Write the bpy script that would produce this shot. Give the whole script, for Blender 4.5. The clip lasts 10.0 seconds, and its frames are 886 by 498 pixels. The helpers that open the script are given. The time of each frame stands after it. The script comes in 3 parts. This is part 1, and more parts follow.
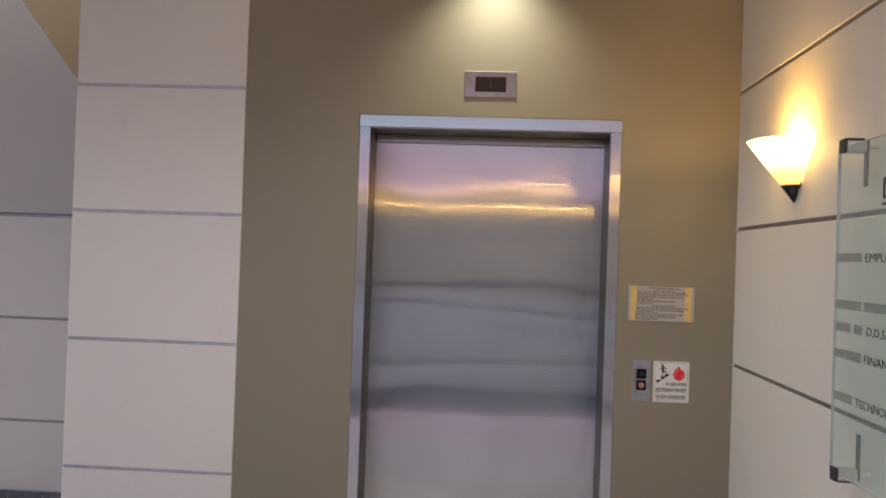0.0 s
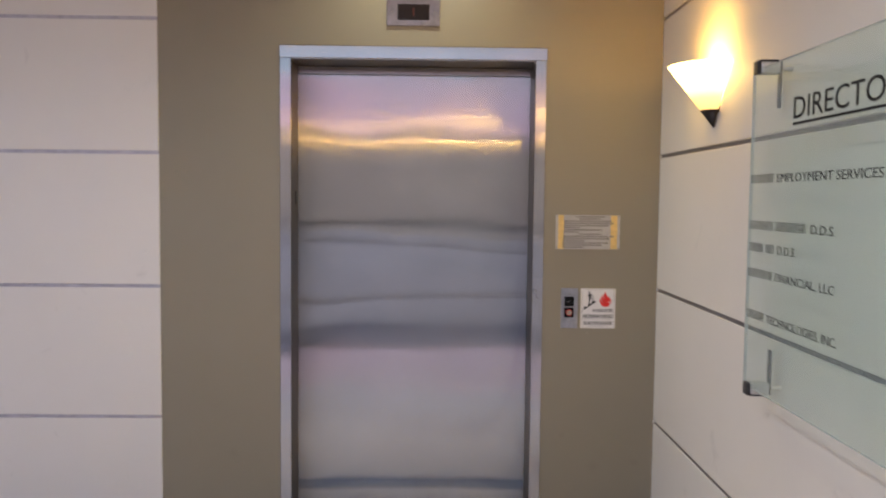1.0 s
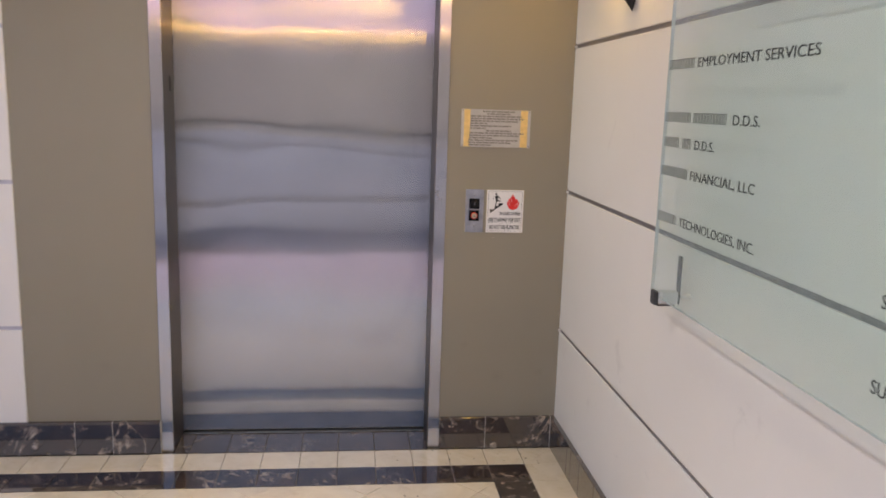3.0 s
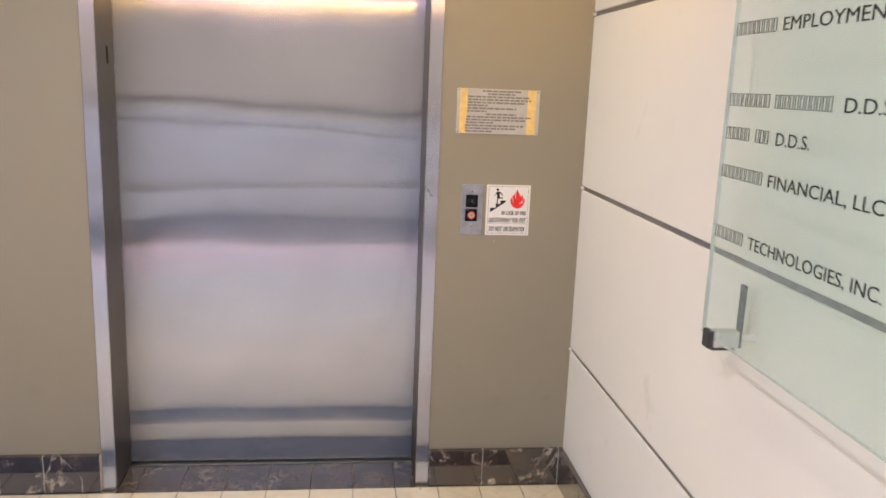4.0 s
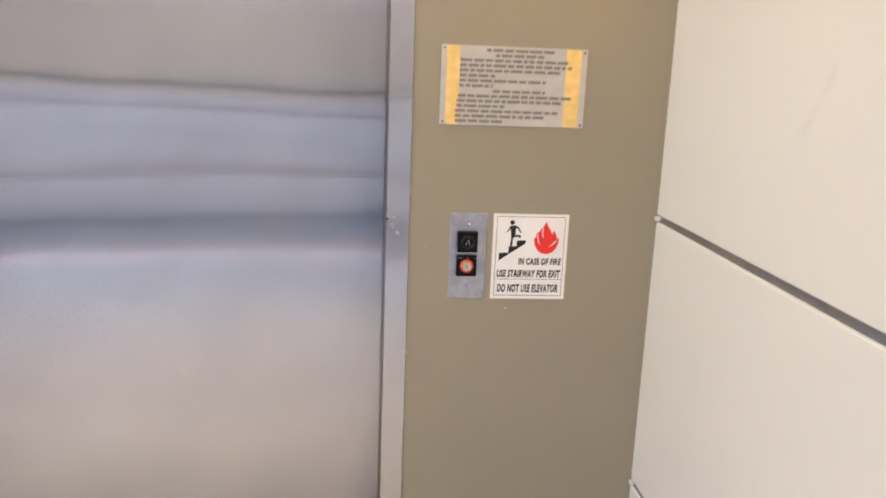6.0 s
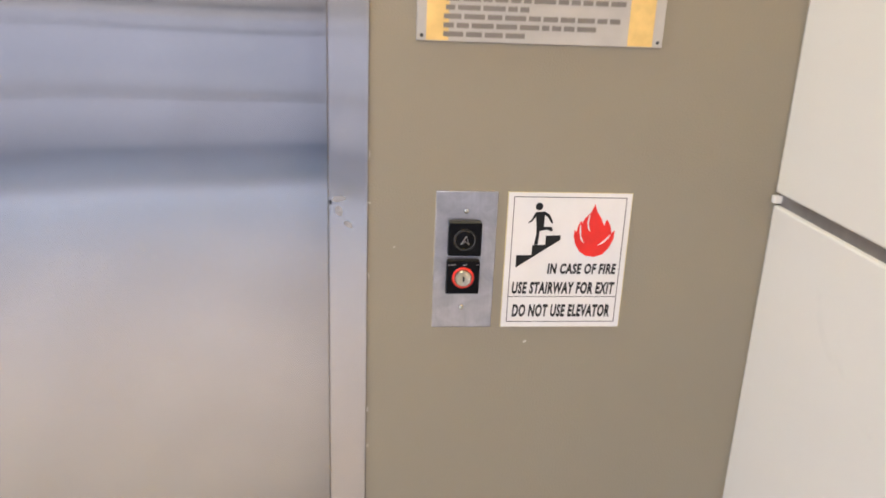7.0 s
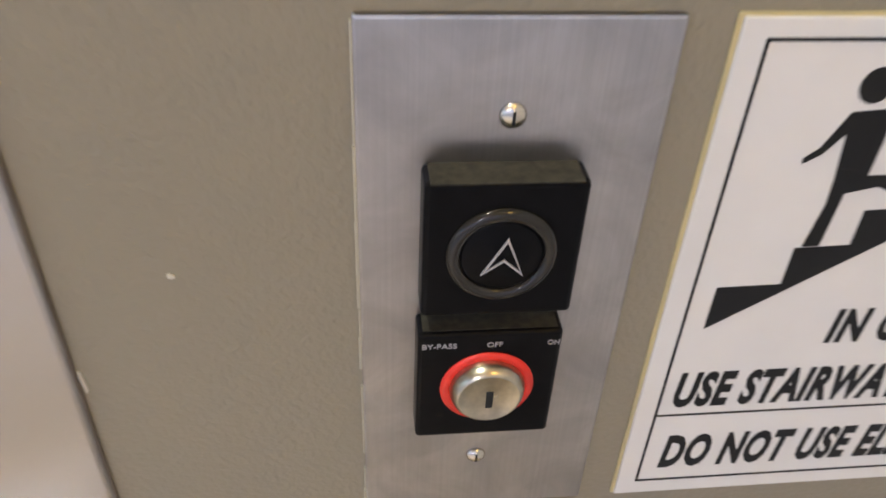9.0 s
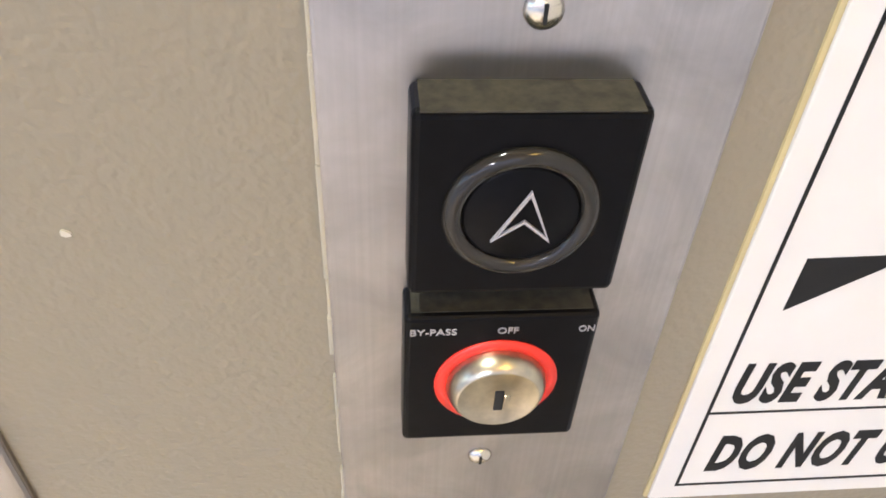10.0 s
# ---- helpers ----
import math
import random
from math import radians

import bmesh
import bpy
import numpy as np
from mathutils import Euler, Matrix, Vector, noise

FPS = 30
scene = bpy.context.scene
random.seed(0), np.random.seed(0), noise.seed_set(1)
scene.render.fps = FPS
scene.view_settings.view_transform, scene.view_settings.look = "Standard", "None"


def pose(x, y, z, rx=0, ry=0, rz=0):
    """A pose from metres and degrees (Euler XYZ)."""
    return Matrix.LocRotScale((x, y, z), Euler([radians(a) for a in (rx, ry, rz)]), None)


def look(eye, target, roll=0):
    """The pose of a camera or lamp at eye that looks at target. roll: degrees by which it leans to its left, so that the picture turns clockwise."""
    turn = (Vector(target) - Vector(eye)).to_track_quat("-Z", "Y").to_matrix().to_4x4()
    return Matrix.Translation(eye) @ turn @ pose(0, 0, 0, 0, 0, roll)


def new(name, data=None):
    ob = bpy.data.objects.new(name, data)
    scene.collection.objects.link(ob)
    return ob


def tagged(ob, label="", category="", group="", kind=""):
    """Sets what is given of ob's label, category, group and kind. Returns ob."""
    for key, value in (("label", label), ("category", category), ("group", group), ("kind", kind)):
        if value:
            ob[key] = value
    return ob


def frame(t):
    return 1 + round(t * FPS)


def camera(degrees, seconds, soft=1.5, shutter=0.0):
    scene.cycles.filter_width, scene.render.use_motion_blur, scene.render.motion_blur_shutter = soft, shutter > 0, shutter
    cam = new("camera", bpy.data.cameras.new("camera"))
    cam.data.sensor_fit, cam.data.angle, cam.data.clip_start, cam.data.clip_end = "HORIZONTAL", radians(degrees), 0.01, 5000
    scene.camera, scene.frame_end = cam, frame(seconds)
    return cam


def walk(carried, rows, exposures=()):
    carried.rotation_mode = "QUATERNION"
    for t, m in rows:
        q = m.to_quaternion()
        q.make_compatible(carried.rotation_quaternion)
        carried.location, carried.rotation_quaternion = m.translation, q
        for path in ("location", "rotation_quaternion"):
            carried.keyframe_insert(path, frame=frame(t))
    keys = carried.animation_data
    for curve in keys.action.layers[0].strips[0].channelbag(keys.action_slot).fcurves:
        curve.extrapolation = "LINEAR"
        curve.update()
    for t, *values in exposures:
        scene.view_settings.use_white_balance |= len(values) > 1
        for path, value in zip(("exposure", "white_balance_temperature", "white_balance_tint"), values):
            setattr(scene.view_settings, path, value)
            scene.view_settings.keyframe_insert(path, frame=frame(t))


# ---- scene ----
cam = camera(57.9, 10.0, soft=1.7, shutter=0.4)
PATH = [
    (0, (0.038, -3.622, 1.57), (-0.084, -1.626, 1.593), 2.0),
    (0.5, (0.057, -3.614, 1.557), (-0.023, -1.616, 1.526), 1.3),
    (1, (0.094, -3.592, 1.547), (0.124, -1.596, 1.42), 0.6),
    (1.5, (0.149, -3.57, 1.534), (0.258, -1.583, 1.334), 0.3),
    (2, (0.207, -3.548, 1.526), (0.32, -1.566, 1.286), 0.5),
    (2.5, (0.241, -3.491, 1.518), (0.401, -1.517, 1.24), 1.1),
    (3, (0.215, -3.31, 1.494), (0.439, -1.355, 1.138), 1.8),
    (3.2, (0.191, -3.195, 1.496), (0.462, -1.25, 1.117), 1.4),
    (4.5, (0.346, -2.508, 1.483), (0.557, -0.561, 1.079), 2.6),
    (5, (0.34, -2.187, 1.488), (0.649, -0.245, 1.121), 2.0),
    (5.5, (0.397, -1.905, 1.437), (0.691, 0.042, 1.09), 0.7),
    (6, (0.508, -1.596, 1.44), (0.706, 0.343, 0.99), 2.2),
    (6.2, (0.504, -1.458, 1.443), (0.733, 0.46, 0.925), 2.1),
    (7.3, (0.636, -0.783, 1.363), (0.804, 1.083, 0.670), 2.9),
    (7.5, (0.649, -0.683, 1.347), (0.796, 1.165, 0.596), 3.3),
    (7.7, (0.647, -0.579, 1.331), (0.794, 1.248, 0.531), 2.9),
    (8, (0.635, -0.431, 1.317), (0.838, 1.334, 0.398), 1.6),
    (8.2, (0.630, -0.368, 1.289), (0.879, 1.355, 0.303), 1.5),
    (8.5, (0.647, -0.280, 1.266), (0.940, 1.381, 0.191), 2.5),
    (8.7, (0.663, -0.233, 1.244), (0.939, 1.412, 0.140), 2.8),
    (9, (0.684, -0.172, 1.213), (0.888, 1.401, -0.005), 2.8),
    (9.5, (0.691, -0.135, 1.186), (0.849, 1.364, -0.129), 3.1),
    (10, (0.693, -0.123, 1.180), (0.866, 1.345, -0.167), 3.4),
]
# stops by which the clip's camera brightens its picture on the way
EXPOSURE = [(0, 0.42, 7050, 18), (1.5, 0.74, 7100, 20), (3.0, 0.88, 7100, 21), (4.5, 1.56, 7550, 18), (5.0, 1.38, 7500, 17), (6.0, 1.52, 7150, 16), (7.5, 1.62, 6800, 15),
            (8.0, 1.56, 6750, 14), (8.5, 1.46, 6700, 14), (9.0, 1.14, 6650, 15), (9.5, 1.76, 6600, 15), (10, 1.90, 6550, 14)]
walk(cam, [(t, look(e, g, r)) for t, e, g, r in PATH], EXPOSURE)

# ---- light ----
world = bpy.data.worlds.new("world")
scene.world = world
world.use_nodes = True
wn = world.node_tree
sky = wn.nodes.new("ShaderNodeTexSky")
sky.sky_type = "NISHITA"
sky.sun_disc = False
sky.sun_elevation = radians(65)
sky.sun_rotation = radians(40)
wn.links.new(sky.outputs[0], wn.nodes["Background"].inputs[0])
wn.nodes["Background"].inputs[1].default_value = 0.15


def lamp(name, kind, energy, color, m, **kw):
    d = bpy.data.lights.new(name, kind)
    d.energy, d.color = energy, color
    for k, v in kw.items():
        if k == "size":
            d.shape, d.size, d.size_y = "RECTANGLE", v[0], v[1]
        elif k == "radius":
            d.shadow_soft_size = v
        elif k == "angle":
            d.angle = radians(v)
        elif k == "cone":
            d.spot_size, d.spot_blend = radians(v[0]), v[1]
    ob = new(name, d)
    ob.matrix_world = m
    return ob


# the sun stands behind the building, off the elevator side
lamp("sun", "SUN", 3.4, (1.0, 0.95, 0.88), look((20, 24, 66), (0, 0, 0)), angle=0.6)
lamp("downlight_beam", "SPOT", 36, (0.92, 1.0, 0.82), look((0.02, -0.20, 3.01), (0.02, -0.16, 0)), cone=(112, 1.0), radius=0.04)
lamp("lobby_beam", "SPOT", 72, (0.90, 0.93, 1.0), look((-0.90, -3.20, 3.02), (-0.90, -3.20, 0)), cone=(160, 0.4), radius=0.05)
# unseen lamp added to brighten the floor that the door reflects
lamp("lobby_beam", "SPOT", 100, (1.0, 0.96, 0.96), look((-0.10, -1.85, 3.02), (-0.10, -1.85, 0)), cone=(62, 0.8), radius=0.12)
SCONCES = ((-0.685, 2.8), (-2.90, 9.0))
for y, watts in SCONCES:
    lamp("sconce_bulb", "POINT", watts, (1.0, 0.59, 0.16), pose(1.062, y, 2.034), radius=0.02)



# ---- materials ----
class Mat:
    """A node material with short ways to add nodes."""

    def __init__(self, name):
        self.m = bpy.data.materials.new(name)
        self.m.use_nodes = True
        self.t = self.m.node_tree
        self.b = self.t.nodes["Principled BSDF"]
        self.out = self.t.nodes["Material Output"]

    def n(self, kind, **kw):
        node = self.t.nodes.new("ShaderNode" + kind)
        for k, v in kw.items():
            node.inputs[k.replace("_", " ")].default_value = v
        return node

    def link(self, a, b):
        self.t.links.new(a, b)

    def set(self, **kw):
        for k, v in kw.items():
            self.b.inputs[k.replace("_", " ")].default_value = v
        return self

    def coords(self, vary=False, kind="Object"):
        c = self.n("TexCoord").outputs[kind]
        if not vary:
            return c
        info = self.n("ObjectInfo")
        mul = self.n("VectorMath")
        mul.operation = "MULTIPLY_ADD"
        mul.inputs[1].default_value = (1, 1, 1)
        comb = self.n("CombineXYZ")
        s = self.n("Math")
        s.operation = "MULTIPLY"
        s.inputs[1].default_value = 37.0
        self.link(info.outputs["Random"], s.inputs[0])
        for k in range(3):
            self.link(s.outputs[0], comb.inputs[k])
        self.link(c, mul.inputs[0])
        self.link(comb.outputs[0], mul.inputs[2])
        return mul.outputs[0]

    def noise(self, co, scale, detail=4.0, rough=0.55, distortion=0.0):
        t = self.n("TexNoise", Scale=scale, Detail=detail, Roughness=rough, Distortion=distortion)
        self.link(co, t.inputs["Vector"])
        return t.outputs["Fac"]

    def ramp(self, fac, stops):
        r = self.n("ValToRGB")
        e = r.color_ramp.elements
        while len(e) < len(stops):
            e.new(0.5)
        for el, (p, c) in zip(e, stops):
            el.position = p
            el.color = (*c, 1) if len(c) == 3 else c
        self.link(fac, r.inputs[0])
        return r.outputs[0]

    def mix(self, fac, a, b):
        x = self.n("Mix")
        x.data_type = "RGBA"
        if isinstance(fac, float):
            x.inputs[0].default_value = fac
        else:
            self.link(fac, x.inputs[0])
        for k, v in ((6, a), (7, b)):
            if isinstance(v, tuple):
                x.inputs[k].default_value = (*v, 1)
            else:
                self.link(v, x.inputs[k])
        return x.outputs[2]

    def bump(self, fac, strength, distance):
        b = self.n("Bump", Strength=strength, Distance=distance)
        self.link(fac, b.inputs["Height"])
        return b.outputs[0]

    def base(self, c):
        if isinstance(c, tuple):
            self.b.inputs["Base Color"].default_value = (*c, 1)
        else:
            self.link(c, self.b.inputs["Base Color"])
        return self


def paint(name, color, dark, grain, rough, bump=0.25, distance=0.0006, blotch=1.3, marks=0.0):
    """Rolled wall paint: faint blotches, roller texture."""
    k = Mat(name)
    co = k.coords()
    big = k.ramp(k.noise(co, blotch, 5), [(0.3, dark), (0.7, color)])
    fine = k.noise(co, grain, 3)
    if marks:
        spot = k.ramp(k.noise(co, 7.0, 4, 0.6, 0.8), [(0.66, (0, 0, 0)), (0.76, (marks, marks, marks))])
        big = k.mix(spot, big, tuple(c * 0.55 for c in color))
    k.base(big)
    k.set(Roughness=rough)
    k.link(k.bump(fine, bump, distance), k.b.inputs["Normal"])
    return k


def plain(name, color, rough=0.5, metal=0.0, vary=0.12, scale=60.0, bump=0.0, spec=0.5):
    """A small part's surface, with slight unevenness."""
    k = Mat(name)
    co = k.coords()
    d = tuple(c * (1 - vary) for c in color)
    f = k.noise(co, scale, 4)
    k.base(k.ramp(f, [(0.35, d), (0.65, color)]))
    k.set(Roughness=rough, Metallic=metal, Specular_IOR_Level=spec)
    if bump:
        k.link(k.bump(f, bump, 0.0005), k.b.inputs["Normal"])
    return k.m


def brushed(name, color, rough, aniso, grain_axis=(0, 0, 1), wavy=0.0, patch=3.0, worn=0.88, scratch=0.0):
    """Brushed stainless steel: reflections drawn out across the grain."""
    k = Mat(name)
    co = k.coords()
    smudge = k.noise(co, patch, 5, 0.6, 0.6)
    g = k.n("BsdfAnisotropic", Anisotropy=aniso)
    g.distribution = "MULTI_GGX"
    tan = k.n("CombineXYZ")
    for i in range(3):
        tan.inputs[i].default_value = grain_axis[i]
    k.link(tan.outputs[0], g.inputs["Tangent"])
    lo = tuple(c * worn for c in color)
    tone = k.mix(k.ramp(smudge, [(0.3, (0, 0, 0)), (0.75, (1, 1, 1))]), color, lo)
    if scratch:
        along = k.n("Mapping")
        along.inputs["Scale"].default_value = tuple(14.0 if a else 900.0 for a in grain_axis)
        k.link(co, along.inputs["Vector"])
        line = k.ramp(k.noise(along.outputs[0], 1.0, 3), [(0.35, (1, 1, 1)), (0.7, (0, 0, 0))])
        amount = k.n("Math")
        amount.operation = "MULTIPLY"
        amount.inputs[1].default_value = scratch
        k.link(line, amount.inputs[0])
        tone = k.mix(amount.outputs[0], tone, tuple(c * 0.45 for c in color))
    k.link(tone, g.inputs["Color"])
    r = k.n("MapRange")
    r.inputs[3].default_value, r.inputs[4].default_value = rough * 0.92, rough * 1.1
    k.link(smudge, r.inputs[0])
    k.link(r.outputs[0], g.inputs["Roughness"])
    if wavy:
        slow = k.n("Mapping")
        slow.inputs["Scale"].default_value = (1.6, 1.0, 2.2)
        k.link(co, slow.inputs["Vector"])
        k.link(k.bump(k.noise(slow.outputs[0], 1.0, 1), 1.0, wavy), g.inputs["Normal"])
    k.link(g.outputs[0], k.out.inputs["Surface"])
    return k.m


def stone(name, stops, vein, vein_amount, rough, scale, shine=0.5, coat=1.6):
    """Polished stone tile, each piece cut from another part of the slab."""
    k = Mat(name)
    co = k.coords(vary=True)
    cloud = k.noise(co, scale, 8, 0.62, 1.4)
    col = k.ramp(cloud, stops)
    k.b.inputs["Specular IOR Level"].default_value = shine
    line = k.noise(co, scale * 0.55, 7, 0.6, 2.2)
    edge = k.ramp(line, [(0.455, (0, 0, 0)), (0.492, (1, 1, 1)), (0.508, (1, 1, 1)), (0.545, (0, 0, 0))])
    patch = k.ramp(k.noise(co, scale * 0.8, 5, 0.7), [(0.50, (0, 0, 0)), (0.64, (1, 1, 1))])
    both = k.n("Math")
    both.operation = "MULTIPLY"
    k.link(edge, both.inputs[0])
    k.link(patch, both.inputs[1])
    amt = k.n("Math")
    amt.operation = "MULTIPLY"
    amt.inputs[1].default_value = vein_amount
    k.link(both.outputs[0], amt.inputs[0])
    k.base(k.mix(amt.outputs[0], col, vein))
    r = k.n("MapRange")
    r.inputs[3].default_value, r.inputs[4].default_value = rough * 0.7, rough * 1.6
    k.link(k.noise(co, 9.0, 4), r.inputs[0])
    k.link(r.outputs[0], k.b.inputs["Roughness"])
    k.b.inputs["Coat Weight"].default_value = 1.0
    k.b.inputs["Coat Roughness"].default_value = 0.04
    k.b.inputs["Coat IOR"].default_value = coat
    return k.m


def chipped_taupe():
    """Taupe wall paint with a roller stipple and a few grey scuffs low on the wall."""
    k = Mat("taupe_paint")
    co = k.coords()
    col = k.ramp(k.noise(co, 1.3, 5), [(0.3, (0.253, 0.221, 0.164)), (0.7, (0.277, 0.242, 0.181))])
    for x, z, size in ((0.845, 0.325, 0.030), (1.035, 0.345, 0.022), (0.70, 0.47, 0.016), (-0.80, 0.38, 0.03)):
        d = k.n("VectorMath")
        d.operation = "DISTANCE"
        d.inputs[1].default_value = (x, 0, z)
        k.link(co, d.inputs[0])
        wob = k.n("Math")
        wob.operation = "MULTIPLY_ADD"
        wob.inputs[1].default_value = size * 1.2
        k.link(k.noise(co, 45.0, 3), wob.inputs[0])
        k.link(d.outputs["Value"], wob.inputs[2])
        mask = k.ramp(wob.outputs[0], [(size * 0.9, (0.55, 0.55, 0.55)), (size * 1.7, (0, 0, 0))])
        col = k.mix(mask, col, (0.235, 0.205, 0.155))
    k.base(col)
    k.set(Roughness=0.5)
    peel = k.noise(co, 430.0, 1.5, 0.45)
    k.link(k.bump(peel, 0.3, 0.0016), k.b.inputs["Normal"])
    return k.m


TAUPE = chipped_taupe()
WHITE = paint("white_panel_paint", (0.76, 0.73, 0.69), (0.72, 0.69, 0.65), 180.0, 0.5, 0.12, 0.0006, 1.3, 0.22).m
CORE = plain("wall_core", (0.30, 0.29, 0.29), 0.8)
GREY = paint("grey_white_paint", (0.62, 0.60, 0.59), (0.57, 0.55, 0.54), 90.0, 0.6).m
TAN = paint("tan_paint", (0.68, 0.49, 0.27), (0.64, 0.46, 0.25), 90.0, 0.6).m
CEILING = paint("ceiling_paint", (0.78, 0.74, 0.74), (0.74, 0.70, 0.70), 90.0, 0.7).m
CHANNEL = plain("aluminium_channel", (0.36, 0.345, 0.35), 0.4, 0.8, 0.2, 25.0)
PALEMETAL = plain("pale_aluminium", (0.54, 0.52, 0.56), 0.35, 0.6, 0.25, 25.0)
STEEL = brushed("door_steel", (0.56, 0.545, 0.545), 0.155, 0.93, (0, 0, 1), 0.0030)
JAMB = brushed("jamb_steel", (0.54, 0.52, 0.525), 0.20, 0.87, (0, 0, 1), 0.003)
HEADER = brushed("header_steel", (0.62, 0.60, 0.60), 0.22, 0.7, (0, 0, 1), 0.004)
# jamb steel darkened in colour for the shaded inner faces; head strip shares it
DARKSTEEL = brushed("darkened_steel", (0.33, 0.31, 0.295), 0.28, 0.6, (0, 0, 1), 0.002)
PLATE = brushed("plate_steel", (0.56, 0.55, 0.57), 0.38, 0.5, (0, 0, 1), 0.0, 38.0, 0.66, 0.16)
SATIN = plain("satin_metal", (0.55, 0.55, 0.56), 0.3, 1.0, 0.1, 200.0)
NICKEL = plain("worn_nickel", (0.62, 0.56, 0.44), 0.28, 1.0, 0.25, 240.0)
BRIGHT = plain("screw_steel", (0.72, 0.68, 0.60), 0.22, 1.0, 0.1, 300.0)
BLACK = plain("black_plastic", (0.0045, 0.0045, 0.0055), 0.36, 0.0, 0.3, 220.0, 0.1, 0.10)
BLACKINK = plain("black_ink", (0.010, 0.010, 0.011), 0.55, 0.0, 0.12, 60.0, 0.0, 0.25)
FADED = plain("faded_print", (0.20, 0.18, 0.16), 0.6)
WORN = plain("scraped_steel", (0.47, 0.45, 0.43), 0.45, 0.95, 0.3, 180.0)
DARKHOLE = plain("dark_gap", (0.01, 0.01, 0.01), 0.8)
RED = plain("red_enamel", (0.80, 0.035, 0.02), 0.35)
FLAME = plain("red_print", (0.78, 0.022, 0.015), 0.4)
SIGNWHITE = plain("sign_plastic", (0.74, 0.72, 0.70), 0.35, 0.0, 0.04, 30.0)
SIGNEDGE = plain("yellowed_edge", (0.62, 0.52, 0.28), 0.5)
PLAQUE = plain("plaque_grey", (0.46, 0.44, 0.41), 0.35, 0.0, 0.1, 30.0)
AMBER = plain("amber_tape", (0.80, 0.55, 0.20), 0.45, 0.0, 0.18, 40.0)
WHITEINK = plain("white_ink", (0.42, 0.40, 0.42), 0.5)
DUST = plain("olive_dust", (0.046, 0.041, 0.026), 0.7, 0.0, 0.6, 350.0)
CHIP = plain("bare_plaster", (0.58, 0.54, 0.46), 0.8)
GROUT = plain("grout", (0.16, 0.13, 0.10), 0.85)
PALEGROUT = plain("pale_grout", (0.50, 0.46, 0.41), 0.8)
CAULK = plain("old_caulk", (0.44, 0.40, 0.31), 0.7)
BRONZE = plain("dark_bronze", (0.020, 0.015, 0.013), 0.35, 0.4)
PEWTER = plain("pewter_bracket", (0.66, 0.65, 0.63), 0.35, 0.6, 0.1, 80.0)
SLATE = plain("dark_bracket", (0.06, 0.06, 0.06), 0.4, 0.5)
ASPHALT = paint("pale_concrete", (0.19, 0.21, 0.255), (0.16, 0.18, 0.22), 40.0, 0.8, 0.5, 0.004, 0.2).m
KERB = paint("weathered_kerb", (0.105, 0.11, 0.125), (0.08, 0.085, 0.095), 30.0, 0.8, 0.4, 0.003, 1.0).m
FACADE = paint("far_facade", (0.36, 0.325, 0.30), (0.31, 0.28, 0.255), 4.0, 0.8).m
LILAC = paint("lilac_tint_block", (0.84, 0.64, 0.82), (0.80, 0.60, 0.78), 4.0, 0.8).m
MARBLE = stone("brown_marble", [(0.30, (0.010, 0.006, 0.005)), (0.55, (0.035, 0.018, 0.012)), (0.72, (0.075, 0.042, 0.026))], (0.55, 0.44, 0.34), 0.8, 0.10, 9.0, 0.24, 1.85)
WORNSTONE = stone("worn_brown_marble", [(0.30, (0.045, 0.030, 0.024)), (0.55, (0.085, 0.060, 0.047)), (0.75, (0.15, 0.11, 0.085))], (0.40, 0.34, 0.28), 0.5, 0.10, 9.0, 0.24)
CREAM = stone("cream_tile", [(0.25, (0.68, 0.57, 0.42)), (0.6, (0.78, 0.68, 0.53)), (0.8, (0.82, 0.73, 0.59))], (0.42, 0.33, 0.22), 0.25, 0.13, 7.0, 0.5, 1.9)


def glass_mat(name, tint, rough):
    """Clear sheet glass: tinted see-through with a Fresnel gloss."""
    k = Mat(name)
    tr = k.n("BsdfTransparent")
    tr.inputs[0].default_value = (*tint, 1)
    gl = k.n("BsdfGlossy", Roughness=rough)
    lw = k.n("LayerWeight")
    fr = k.n("Math")
    fr.operation = "POWER"
    fr.inputs[1].default_value = 5.0
    k.link(lw.outputs["Facing"], fr.inputs[0])
    mx = k.n("MixShader")
    k.link(fr.outputs[0], mx.inputs[0])
    k.link(tr.outputs[0], mx.inputs[1])
    k.link(gl.outputs[0], mx.inputs[2])
    hz = k.n("BsdfDiffuse")
    hz.inputs[0].default_value = (0.72, 0.84, 0.80, 1)
    dust = k.n("MixShader")
    dust.inputs[0].default_value = 0.08
    k.link(mx.outputs[0], dust.inputs[1])
    k.link(hz.outputs[0], dust.inputs[2])
    k.link(dust.outputs[0], k.out.inputs["Surface"])
    return k.m


GLASS = glass_mat("board_glass", (0.915, 0.965, 0.95), 0.02)
GLASSEDGE = plain("green_glass_edge", (0.60, 0.64, 0.61), 0.15, 0.0, 0.2, 20.0)
SMOKED = plain("smoked_window", (0.010, 0.006, 0.006), 0.12)


def lens_mat():
    """Clear plastic bezel of the call button."""
    k = Mat("clear_bezel")
    k.set(Base_Color=(0.020, 0.018, 0.016, 1), Roughness=0.12, IOR=1.4)
    k.b.inputs["Coat Weight"].default_value = 0.15
    k.b.inputs["Coat Roughness"].default_value = 0.03
    return k.m


BEZEL = lens_mat()


def glow(name, color, strength):
    k = Mat(name)
    k.base(color)
    k.b.inputs["Emission Color"].default_value = (*color, 1)
    k.b.inputs["Emission Strength"].default_value = strength
    return k.m




